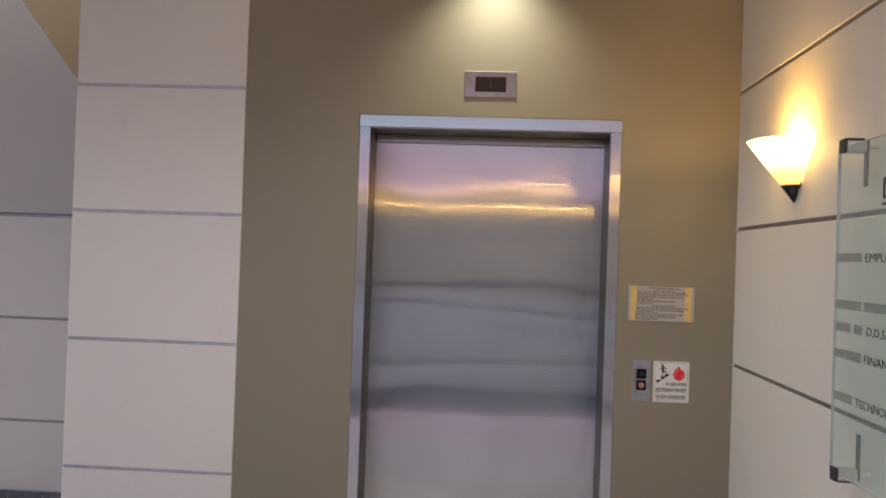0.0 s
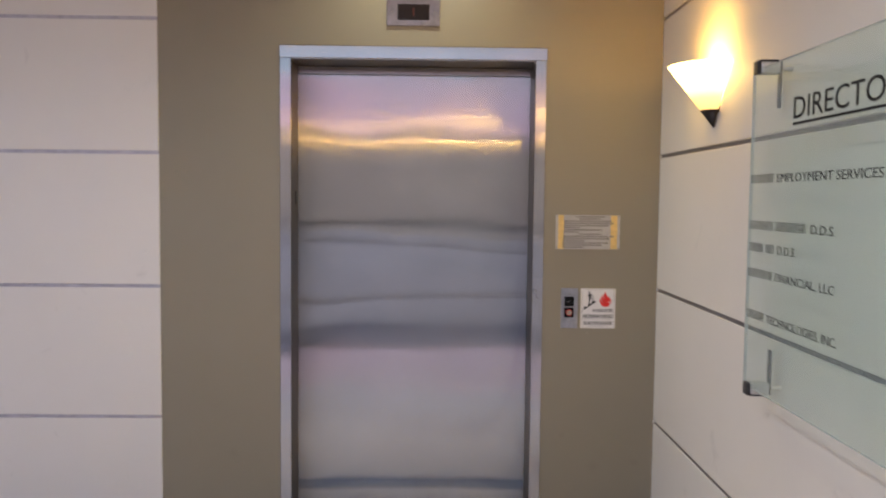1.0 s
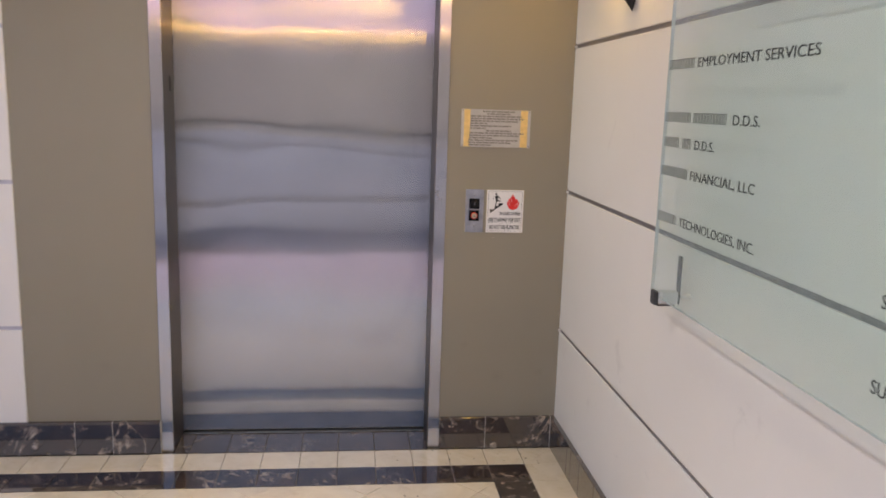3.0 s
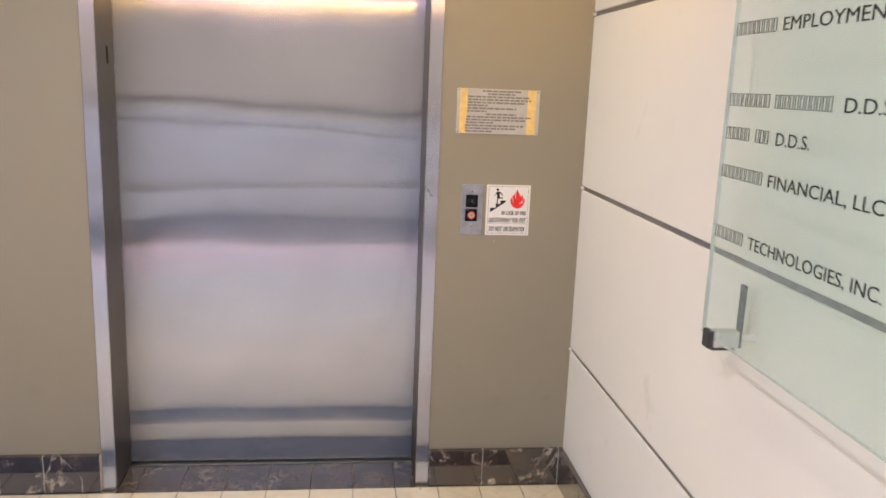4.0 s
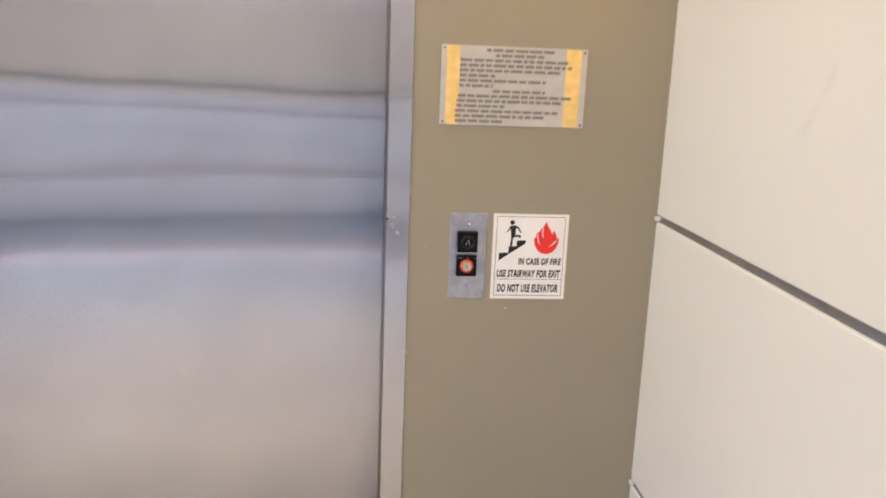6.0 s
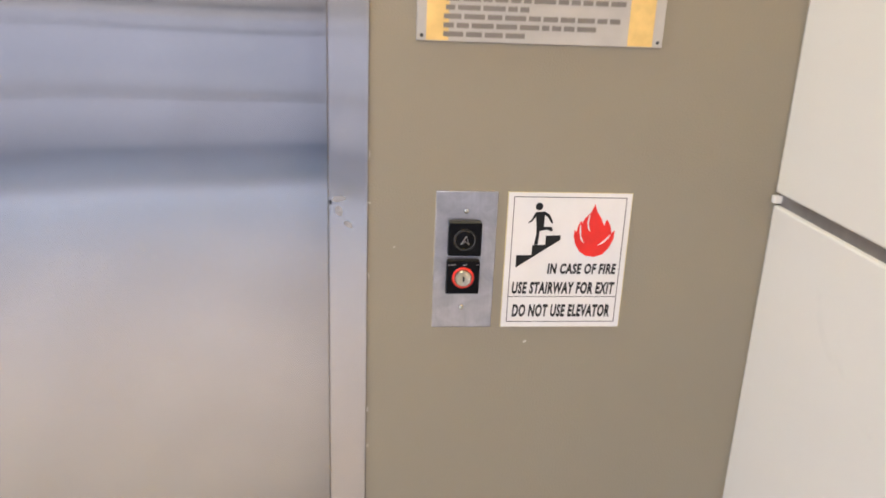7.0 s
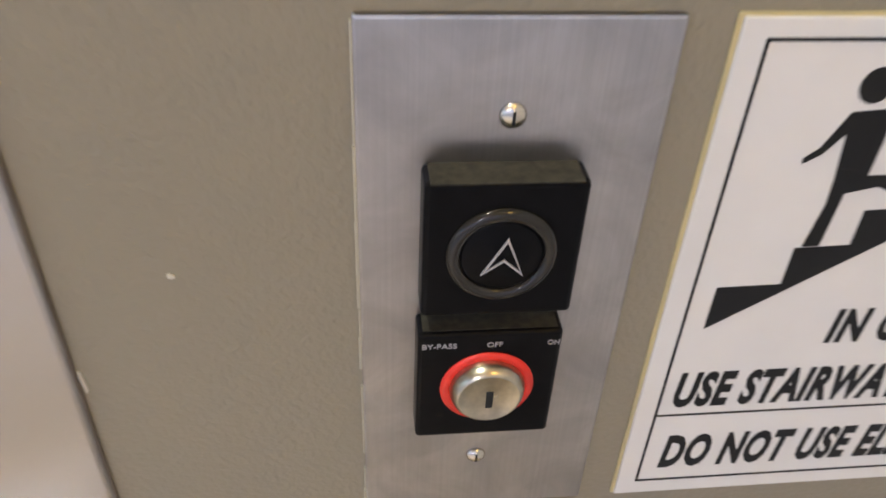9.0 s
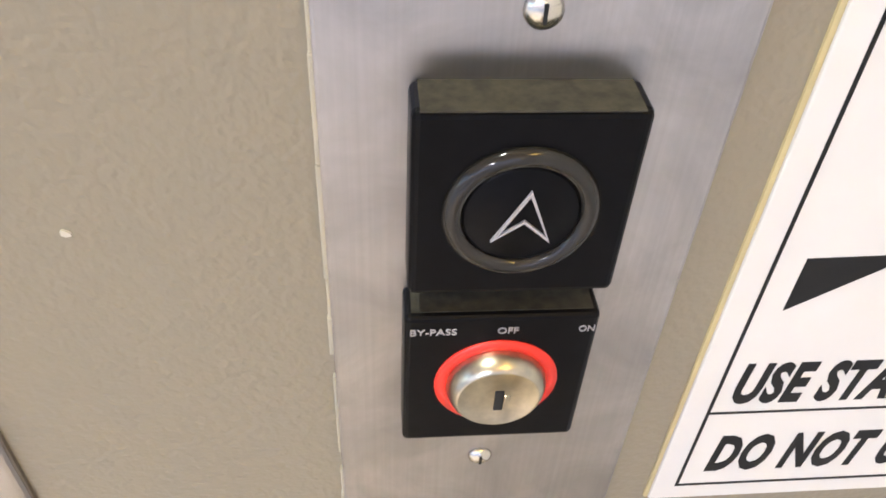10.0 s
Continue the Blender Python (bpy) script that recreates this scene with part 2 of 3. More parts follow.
def lit_shade():
    """Frosted glass lit from the bulb near its rim, dimmer and yellower towards the tip."""
    k = Mat("lit_frosted_shade")
    k.base((0.8, 0.7, 0.5))
    sep = k.n("SeparateXYZ")
    k.link(k.coords(), sep.inputs[0])
    up = k.n("MapRange")
    up.inputs[1].default_value, up.inputs[2].default_value = 0.05, 0.22
    k.link(sep.outputs[2], up.inputs[0])
    k.link(k.ramp(up.outputs[0], [(0.0, (0.060, 0.036, 0.009)), (0.3, (0.13, 0.080, 0.020)), (0.55, (0.45, 0.29, 0.075)), (0.8, (1.0, 0.66, 0.15)), (1.0, (0.7, 0.46, 0.12))]), k.b.inputs["Emission Color"])
    k.b.inputs["Emission Strength"].default_value = 11.0
    return k.m


SHADE = lit_shade()
DIGIT = glow("dim_red_digit", (0.06, 0.004, 0.003), 0.04)

# ---- builders ----


def thing(name, base, label, category, group="", kind=""):
    ob = new(name)
    ob.empty_display_size = 0.05
    ob.location = base
    return tagged(ob, label, category, group, kind)


def origin(ob):
    p = Vector(ob.location)
    while ob.parent:
        ob = ob.parent
        p += Vector(ob.location)
    return p


def part(name, bm, material, parent=None, label="", smooth=False):
    """One mesh object, its vertices given in the world's metres, under a thing or a part."""
    me = bpy.data.meshes.new(name)
    if parent is not None:
        bmesh.ops.translate(bm, verts=bm.verts, vec=-origin(parent))
    for f in bm.faces:
        f.smooth = smooth
    bm.to_mesh(me)
    bm.free()
    for m in material if isinstance(material, (list, tuple)) else [material]:
        me.materials.append(m)
    ob = new(name, me)
    ob.parent = parent
    return tagged(ob, label)


def bx(a, b, bevel=0.0, bm=None, seg=2):
    """A box from corner a to corner b with rounded edges."""
    own = bmesh.new()
    bmesh.ops.create_cube(own, size=1)
    for v in own.verts:
        v.co = Vector([a[i] if v.co[i] < 0 else b[i] for i in range(3)])
    if bevel:
        bmesh.ops.bevel(own, geom=own.edges[:], offset=bevel, segments=seg, affect="EDGES", profile=0.5)
    if bm is None:
        return own
    me = bpy.data.meshes.new("tmp")
    own.to_mesh(me)
    own.free()
    bm.from_mesh(me)
    bpy.data.meshes.remove(me)
    return bm


def lathe(profile, centre, axis="z", steps=40, arc=360.0, start=0.0):
    """A turned shape: profile of (radius, height) along the axis through centre."""
    bm = bmesh.new()
    c = Vector(centre)
    full = abs(arc - 360.0) < 1e-6
    count = steps if full else steps + 1
    rings = []
    for r, h in profile:
        ring = []
        for i in range(count):
            a = radians(start + arc * i / steps)
            u, v = r * math.cos(a), r * math.sin(a)
            off = {"z": (u, v, h), "y": (u, h, v), "x": (h, u, v)}[axis]
            ring.append(bm.verts.new(c + Vector(off)))
        rings.append(ring)
    for r0, r1 in zip(rings, rings[1:]):
        for i in range(count if full else count - 1):
            j = (i + 1) % count
            bm.faces.new((r0[i], r0[j], r1[j], r1[i]))
    if full:
        for ring, h in ((rings[0], 0), (rings[-1], 1)):
            bm.faces.new(ring if h else ring[::-1])
    bmesh.ops.remove_doubles(bm, verts=bm.verts, dist=1e-6)
    bmesh.ops.recalc_face_normals(bm, faces=bm.faces)
    return bm


def slab(points, y0, y1, bm=None):
    """A flat shape in x and z, from depth y0 (front) to y1 (back)."""
    bm = bm or bmesh.new()
    f = [bm.verts.new((x, y0, z)) for x, z in points]
    b = [bm.verts.new((x, y1, z)) for x, z in points]
    bm.faces.new(f)
    bm.faces.new(b[::-1])
    n = len(points)
    for i in range(n):
        j = (i + 1) % n
        bm.faces.new((f[j], f[i], b[i], b[j]))
    bmesh.ops.recalc_face_normals(bm, faces=bm.faces)
    return bm


def lettering(text, m, height, width=None, slant=0.0, depth=0.0004, bold=0.0, space=1.0):
    """Raised letters as a bmesh; m puts the text's left foot, its x along the line and y upward. height: of a capital."""
    cu = bpy.data.curves.new("letters", "FONT")
    cu.body = text
    cu.extrude = depth
    cu.offset = bold
    cu.shear = slant
    cu.space_character = space
    cu.resolution_u = 3
    ob = new("letters", cu)
    bpy.context.view_layer.update()
    me = bpy.data.meshes.new_from_object(ob.evaluated_get(bpy.context.evaluated_depsgraph_get()))
    bm = bmesh.new()
    bm.from_mesh(me)
    bpy.data.objects.remove(ob)
    bpy.data.curves.remove(cu)
    bpy.data.meshes.remove(me)
    xs = [v.co.x for v in bm.verts]
    ys = [v.co.y for v in bm.verts]
    x0, w = min(xs), max(xs) - min(xs)
    k = height / 0.73
    kx = width / w if width else k
    for v in bm.verts:
        v.co = m @ Vector(((v.co.x - x0) * kx, v.co.y * k, v.co.z))
    return bm


def screw(parent, x, z, y, r=0.0035):
    bm = lathe([(r, 0.0), (r * 0.95, -0.0008), (r * 0.6, -0.0016), (r * 0.12, -0.0019)], (x, y, z), "y", 16)
    ob = part("screw", bm, BRIGHT, parent, "bright domed screw", smooth=True)
    part("screw_slot", bx((x - r * 0.10, y - 0.0021, z - r * 0.50), (x + r * 0.10, y - 0.0010, z + r * 0.50)), DARKHOLE, ob)


def setting(name, bm, material, label, category, smooth=False):
    return tagged(part(name, bm, material, None, label, smooth), "", category, "", "structure")


# ---- structure ----
EAST = 1.116      # face of the panelled wall
TOP = 3.05        # ceiling
JOINTS = (0.538, 1.143, 1.742, 2.347, 2.950)
PIER = (0.546, 1.140, 1.735, 2.322, 2.920)
BASE = 0.143
SOUTH = -4.3      # edge of the lobby towards the open air

bm = bx((-1.117, 0, 0), (-0.572, 0.19, TOP))
bx((0.591, 0, 0), (EAST + 0.02, 0.19, TOP), 0, bm)
bx((-0.572, 0, 2.20), (0.591, 0.19, TOP), 0, bm)
wall_north = setting("wall_north", bm, TAUPE, "taupe painted stippled wall around the elevator", "wall")
for x, z, w, h, turn in ((0.807, 0.9435, 0.0055, 0.0032, 25), (0.633, 1.0735, 0.0014, 0.0022, 60), (0.6018, 1.13, 0.0016, 0.0045, 90),
                         (0.6018, 0.79, 0.003, 0.004, 90), (0.6016, 0.845, 0.002, 0.008, 0), (0.6014, 1.19, 0.0014, 0.012, 0),
                         (0.6016, 1.035, 0.0012, 0.010, 5), (0.6014, 0.70, 0.0016, 0.007, 0), (0.6018, 0.60, 0.0022, 0.004, 0)):
    pts = []
    for i in range(9):
        a = 2 * math.pi * i / 9
        r = random.uniform(0.35, 0.62)
        u, v = math.cos(a) * w * r, math.sin(a) * h * r
        c, sn = math.cos(radians(turn)), math.sin(radians(turn))
        pts.append((x + u * c - v * sn, z + u * sn + v * c))
    part("paint_chip", slab(pts, -0.0006, 0.001), CHIP, wall_north)

setting("wall_shaft", bx((-1.117, 0.27, 0), (EAST + 0.2, 0.35, TOP)), CORE, "dark plain wall of the elevator shaft", "wall")


def panelled(name, label, boxes, strips, core, metal=None):
    wall = setting(name, bx(*core), CORE, label, "wall")
    for a, b in boxes:
        part("panel", bx(a, b, 0.003), WHITE, wall)
    for a, b in strips:
        part("joint_strip", bx(a, b), metal or CHANNEL, wall, "dull aluminium joint strip")
    return wall


def courses(joints, top=TOP):
    z = [BASE - 0.01, *[j for j in joints if j < top], top]
    return [(z[i] + (0.008 if i else 0), z[i + 1] - (0.008 if i < len(z) - 2 else 0)) for i in range(len(z) - 1)]


panelled("wall_east", "white painted panel wall with thin metal joints",
         [((EAST, SOUTH, a), (EAST + 0.018, -0.001, b)) for a, b in courses(JOINTS)],
         [((EAST + 0.006, SOUTH, j - 0.008), (EAST + 0.018, -0.001, j + 0.008)) for j in JOINTS],
         ((EAST + 0.018, SOUTH, 0), (EAST + 0.2, 0.19, TOP)))
panelled("wall_pier", "white panelled pier with metal joints beside the elevator wall",
         [((-1.918, -0.008, a), (-1.1165, 0.012, b)) for a, b in courses(PIER)],
         [((-1.914, -0.002, j - 0.008), (-1.118, 0.012, j + 0.008)) for j in PIER],
         ((-1.912, 0.012, 0), (-1.1175, 0.30, TOP)), PALEMETAL)

# recess beyond the pier, with the raked side of a stair
wall = panelled("wall_recess", "shaded white panel wall below a stair", [((-4.6, 0.88, a), (-1.0, 0.90, b)) for a, b in courses(PIER, 1.75)[:3]],
                [((-4.6, 0.886, j - 0.008), (-1.0, 0.90, j + 0.008)) for j in PIER[:3]], ((-4.6, 0.90, 0), (-1.0, 1.05, 1.75)))
bm = slab([(-4.6, 1.749), (-1.85, 1.749), (-1.85, 1.818), (-2.806, 3.05), (-4.6, 3.05)], 0.884, 0.90)
setting("stair_side_wall", bm, GREY, "plain grey-white raking side wall of a stair", "wall")
setting("wall_stairwell", bx((-4.6, 1.9, 0), (-0.9, 2.0, 5.9)), TAN, "warm tan painted stairwell wall", "wall")
setting("wall_stairwell_end", bx((-1.0, 0.30, 0), (-0.9, 1.9, 4.6)), GREY, "plain stairwell end wall", "wall")

# the lobby is open to daylight on its far sides
setting("wall_west", bx((-4.7, -0.8, 0), (-4.5, 2.0, TOP)), WHITE, "plain white lobby wall", "wall")
setting("ceiling", bx((-4.7, SOUTH, TOP), (EAST + 0.2, 0.35, TOP + 0.2)), CEILING, "plain off-white lobby ceiling", "ceiling")
# unseen block above, added to throw shade on the ground outside
setting("upper_storey", bx((-4.7, SOUTH, TOP + 0.2), (EAST + 9, 0.35, TOP + 1.4)), WHITE, "plain unseen block over the lobby, added to shade the ground", "building")
setting("wall_outer", bx((EAST + 0.2, SOUTH, 0), (EAST + 9, SOUTH + 0.2, TOP + 0.2)), WHITE, "plain white outer wall", "wall")
setting("ground", bx((-300, -300, -0.4), (300, 300, -0.06)), ASPHALT, "pale grey concrete ground outside", "ground")
# unseen outdoor strips, added for the dark lines in the door's reflection
setting("drain_channel", bx((-30, -4.66, -0.2), (20, -4.34, -0.050)), SLATE, "dark drain channel along the lobby edge", "drain")
setting("kerb", bx((-60, -9.3, -0.2), (50, -8.6, -0.02), 0.01), KERB, "dark kerb along the walk", "kerb")
setting("backdrop", bx((-60, -36, -0.06), (50, -30, 4.4)), FACADE, "plain taupe building base across the road", "backdrop")
# two more unseen strips, added for thin lines higher in that reflection
setting("kerb", bx((-60, -22.2, -0.06), (50, -21.9, -0.005), 0.01), BRONZE, "dark kerb along the far side of the road", "kerb")
setting("trim", bx((-60, -30, 0.33), (50, -29.94, 0.41)), BRONZE, "dark plinth band on the building across the road", "trim")
# unseen block added to dim the sky and tint the door's top reflection
setting("backdrop", bx((-60, -36, 4.4), (50, -30.3, 6.7)), LILAC, "unseen pale lilac block added to tint the door's reflection", "backdrop")

# ---- elevator entrance ----
FRONT = -0.003
lift = thing("elevator_entrance", (0.01, 0.1, 0), "closed brushed stainless steel elevator door in a steel frame", "elevator")
LX, RX = -0.534, 0.5530
panel = part("door_panel", bx((LX - 0.06, 0.200, 0.012), (RX + 0.06, 0.235, 2.20), 0.002), STEEL, lift, "brushed stainless steel sliding door panel")
part("jamb", bx((LX - 0.047, FRONT, 0), (LX, 0.195, 2.1595), 0.0015), JAMB, lift)
part("jamb", bx((RX, FRONT, 0), (RX + 0.047, 0.195, 2.1595), 0.0015), JAMB, lift, "steel jamb with a small dent at its inner edge")
part("header", bx((LX - 0.048, FRONT - 0.002, 2.1600), (RX + 0.049, 0.195, 2.213), 0.0015), HEADER, lift)
for a, b in (((LX - 0.051, 0, 2.213), (RX + 0.052, 0, 2.2165)), ((LX - 0.0485, 0, 0.145), (LX - 0.0465, 0, 2.213)), ((RX + 0.0465, 0, 0.145), (RX + 0.0476, 0, 2.213))):
    part("frame_joint", bx((a[0], -0.0012, a[2]), (b[0], 0.002, b[2])), GROUT, lift, "dark dirty joint between frame and wall")
part("sill", bx((LX - 0.05, 0.186, -0.02), (RX + 0.05, 0.262, 0.002), 0.001), SATIN, lift, "worn aluminium door sill")
# near-black filler stands in for the shade under the door panel
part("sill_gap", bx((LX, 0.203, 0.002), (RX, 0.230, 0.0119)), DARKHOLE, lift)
# thin inner faces whose darkened steel puts shade into the recess
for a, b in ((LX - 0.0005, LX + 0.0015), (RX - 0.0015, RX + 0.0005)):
    part("jamb_liner", bx((a, FRONT + 0.004, 0.003), (b, 0.194, 2.1535)), DARKSTEEL, lift, "inner face of the jamb, steel darkened to stand for shade")
part("head_liner", bx((LX, FRONT + 0.004, 2.1555), (RX, 0.194, 2.1605)), DARKSTEEL, lift, "underside of the frame, steel darkened to stand for shade")
part("head_strip", bx((LX + 0.002, 0.184, 2.117), (RX - 0.002, 0.1935, 2.1525), 0.0008), DARKSTEEL, lift, "dull steel strip over the door panel")
# dark strip painted in for the shade line on the jamb's inner edge
part("edge_gap", bx((RX - 0.0011, FRONT + 0.0010, 0.003), (RX - 0.0002, FRONT + 0.0038, 2.153)), GROUT, lift, "thin dark strip for the shade line at the jamb's inner edge")
part("sensor_slot", bx((LX - 0.001, 0.108, 1.512), (LX + 0.0035, 0.124, 1.572), 0.001), DARKHOLE, lift, "small black slot in the jamb")
for z in (0.09,):
    part("jamb_shoe", bx((LX - 0.0475, FRONT - 0.0008, 0), (LX - 0.001, FRONT + 0.02, z), 0.0004), SATIN, lift, "satin metal foot of the jamb")
    part("jamb_shoe", bx((RX + 0.001, FRONT - 0.0008, 0), (RX + 0.0475, FRONT + 0.02, z), 0.0004), SATIN, lift, "satin metal foot of the jamb")
for x, z, w, h, turn, m in ((0.5650, 1.1350, 0.0085, 0.0036, 8, WORN), (0.5650, 1.1200, 0.0046, 0.0068, 15, WORN), (0.5760, 1.1030, 0.0068, 0.0032, -40, WORN),
                            (0.5552, 1.1310, 0.0016, 0.0030, 10, DARKHOLE)):
    c, sn = math.cos(radians(turn)), math.sin(radians(turn))
    ring = [(math.cos(2 * math.pi * i / 18) * w * random.uniform(0.85, 1.1), math.sin(2 * math.pi * i / 18) * h * random.uniform(0.85, 1.1)) for i in range(18)]
    part("dent", slab([(x + u * c - v * sn, z + u * sn + v * c) for u, v in ring], FRONT - 0.0004, FRONT + 0.001), m, lift, "dull scraped dent")

# ---- floor indicator over the door ----
ind = thing("floor_indicator", (0.007, 0, 2.304), "small stainless floor indicator with a dark display window", "indicator")
part("faceplate", bx((-0.110, -0.006, 2.304), (0.124, 0.002, 2.422), 0.002), PLATE, ind)
part("display_window", bx((-0.063, -0.0075, 2.328), (0.077, -0.002, 2.397), 0.001), SMOKED, ind, "smoked dark display window")
part("digit", bx((0.004, -0.0082, 2.345), (0.010, -0.007, 2.381), 0.0005), DIGIT, ind, "dim red lit digit stroke")
for x in (-0.087, 0.101):
    screw(ind, x, 2.363, -0.006, 0.004)

# ---- call station ----
call = thing("call_station", (0.721, 0, 0.965), "brushed steel elevator call plate with button and key switch", "call panel")
X0, X1, Z0, Z1 = 0.6834, 0.7602, 0.9655, 1.1465
part("faceplate", bx((X0, -0.0022, Z0), (X1, 0.001, Z1), 0.0008), PLATE, call, "brushed steel faceplate with worn edges")
# broken caulk on this edge; its pale colour also paints in the bright highlight
z = Z0
while z < Z1 - 0.004:
    step = random.uniform(0.010, 0.035)
    part("caulk_bead", bx((X0 - random.uniform(0.0005, 0.0010), -0.0016, z), (X0 + 0.0004, 0.001, min(z + step, Z1)), 0.0003, seg=1), CAULK, call, "cracked pale caulk that doubles as the plate's edge highlight")
    z += step + (0.0 if random.random() < 0.6 else 0.008)
screw(call, 0.7214, 1.1217, -0.0022)
screw(call, 0.7205, 0.9935, -0.0022, 0.0033)
house = part("button_housing", bx((0.6995, -0.0120, 1.0655), (0.7410, -0.001, 1.1085), 0.0016, seg=3), BLACK, call, "black plastic push-button housing")
part("bezel", lathe([(0.0148, 0.0), (0.0146, -0.0012), (0.0132, -0.0024), (0.0115, -0.0020), (0.0108, -0.0006), (0.0108, 0.0)], (0.7200, -0.0118, 1.0868), "y", 48), BEZEL, house, "clear plastic ring round the button", True)
part("button_face", lathe([(0.0109, 0.001), (0.0109, -0.0010), (0.0104, -0.0013), (0.0002, -0.0015)], (0.7200, -0.0118, 1.0868), "y", 40), BLACK, house, "dark button face", True)
bm = bmesh.new()
A = [(0.7212, 1.0930), (0.7146, 1.0812), (0.7205, 1.0856), (0.7258, 1.0808)]
cx, cz = 0.7206, 1.0856
B = [(cx + (x - cx) * 0.78, cz + (z - cz) * 0.80 + 0.0002) for x, z in A]
B[1] = (0.7158, 1.0825)
B[3] = (0.7251, 1.0820)
B[2] = (0.7206, 1.0862)
for i in range(4):
    j = (i + 1) % 4
    slab([A[i], A[j], B[j], B[i]], -0.0139, -0.0130, bm)
part("arrow", bm, WHITEINK, house, "thin white up arrow")
part("dust_film", bx((0.7010, -0.0122, 1.1084), (0.7390, -0.0020, 1.1088)), DUST, house, "olive dust on the housing top")
key = part("key_block", bx((0.6990, -0.0115, 1.0150), (0.7405, -0.001, 1.0585), 0.0014, seg=3), BLACK, call, "black key-switch block")
part("red_ring", lathe([(0.0140, 0.0), (0.0139, -0.0008), (0.0100, -0.0009), (0.0100, 0.0)], (0.7198, -0.0112, 1.0370), "y", 48), RED, key, "bright red ring round the lock", True)
part("dust_film", bx((0.7005, -0.0100, 1.0584), (0.7390, -0.0020, 1.0587)), DUST, key, "olive dust on the block top")
lock = part("lock_cylinder", lathe([(0.0112, 0.001), (0.0112, -0.0012), (0.0109, -0.0026), (0.0102, -0.0042), (0.0094, -0.0051), (0.0090, -0.0053), (0.0088, -0.0052), (0.0002, -0.0052)], (0.7198, -0.0115, 1.0370), "y", 44), NICKEL, key, "worn brassy nickel lock cylinder", True)
part("keyhole", bx((0.7188, -0.0169, 1.0332), (0.7210, -0.0160, 1.0402), 0.0003), DARKHOLE, key, "dark keyhole")
part("key_edge", bx((0.7210, -0.0170, 1.0362), (0.7225, -0.0162, 1.0384), 0.0003), NICKEL, key)


def facing(x, y, z, turn=0.0):
    """Text on a wall that looks towards -y."""
    return pose(x, y, z, 90, 0, 0) @ pose(0, 0, 0, 0, 0, turn)


for text, x, w in (("BY-PASS", 0.7003, 0.0098), ("OFF", 0.7188, 0.0044), ("ON", 0.7362, 0.0034)):
    part("lettering", lettering(text, facing(x, -0.0116, 1.0532), 0.0019, w, 0, 0.00015), WHITEINK, key)

# ---- fire sign ----
sign = thing("fire_sign", (0.8525, 0, 0.965), "white plastic fire sign with black lettering and a red flame", "sign")
SX0, SX1, SZ0, SZ1 = 0.7735, 0.9300, 0.9655, 1.1460
part("backing", bx((SX0 - 0.0010, -0.0008, SZ0 - 0.0006), (SX1 + 0.0012, 0.0005, SZ1 + 0.0006)), SIGNEDGE, sign, "yellowed adhesive edge")
part("board", bx((SX0, -0.0020, SZ0), (SX1, -0.0008, SZ1), 0.0004), SIGNWHITE, sign)
FY = -0.0022
bm = bmesh.new()
a0, a1, c0, c1, wd = 0.7800, 0.9235, 0.9725, 1.1410, 0.0009
for p, q in (((a0, c0), (a1, c0 + wd)), ((a0, c1 - wd), (a1, c1)), ((a0, c0 + wd), (a0 + wd, c1 - wd)), ((a1 - wd, c0 + wd), (a1, c1 - wd))):
    bx((p[0], FY, p[1]), (q[0], FY + 0.0004, q[1]), 0, bm)
part("border_line", bm, BLACKINK, sign, "thin black border line")
part("divider_line", bx((a0 + wd, FY, 1.0075), (a1 - wd, FY + 0.0004, 1.0083)), BLACKINK, sign)
for text, x, z, h, w in (("IN CASE OF FIRE", 0.829, 1.0400, 0.0135, 0.090), ("USE STAIRWAY FOR EXIT", 0.7848, 1.0128, 0.0155, 0.1345), ("DO NOT USE ELEVATOR", 0.7868, 0.9808, 0.0165, 0.1295)):
    part("lettering", lettering(text, facing(x, FY + 0.0002, z), h, w, 0.12, 0.0002, 0.042, 1.10), BLACKINK, sign, "bold slanted black lettering")
part("stair_shape", slab([(0.7875, 1.0475), (0.7875, 1.0640), (0.8070, 1.0645), (0.8070, 1.0780), (0.8235, 1.0785), (0.8235, 1.0905), (0.8425, 1.0912), (0.8425, 1.0850)], FY, FY + 0.0004), BLACKINK, sign, "black stepped shape")
bm = slab([(0.8125 + 0.0047 * math.cos(2 * math.pi * i / 20), 1.1285 + 0.0050 * math.sin(2 * math.pi * i / 20)) for i in range(20)], FY, FY + 0.0004)
part("pictogram_disc", bm, BLACKINK, sign, "plain black disc")
bm = bmesh.new()
for lift_off, pts in enumerate(([(0.8085, 1.1212), (0.8205, 1.1222), (0.8200, 1.1010), (0.8105, 1.1030)],
            [(0.8085, 1.1212), (0.8110, 1.1175), (0.8045, 1.1090), (0.8000, 1.1062), (0.7998, 1.1078), (0.8035, 1.1110)],
            [(0.8190, 1.1226), (0.8262, 1.1186), (0.8318, 1.1075), (0.8300, 1.1062), (0.8240, 1.1150), (0.8195, 1.1180)],
            [(0.8105, 1.1045), (0.8155, 1.1040), (0.8150, 1.0930), (0.8140, 1.0786), (0.8090, 1.0786), (0.8112, 1.0930)],
            [(0.8140, 1.1045), (0.8205, 1.1020), (0.8300, 1.1022), (0.8322, 1.0975), (0.8300, 1.0962), (0.8240, 1.0985), (0.8150, 1.0965)])):
    slab(pts, FY - 0.00004 * (lift_off + 1), FY + 0.0004, bm)
part("pictogram", bm, BLACKINK, sign, "plain black pictogram shape")
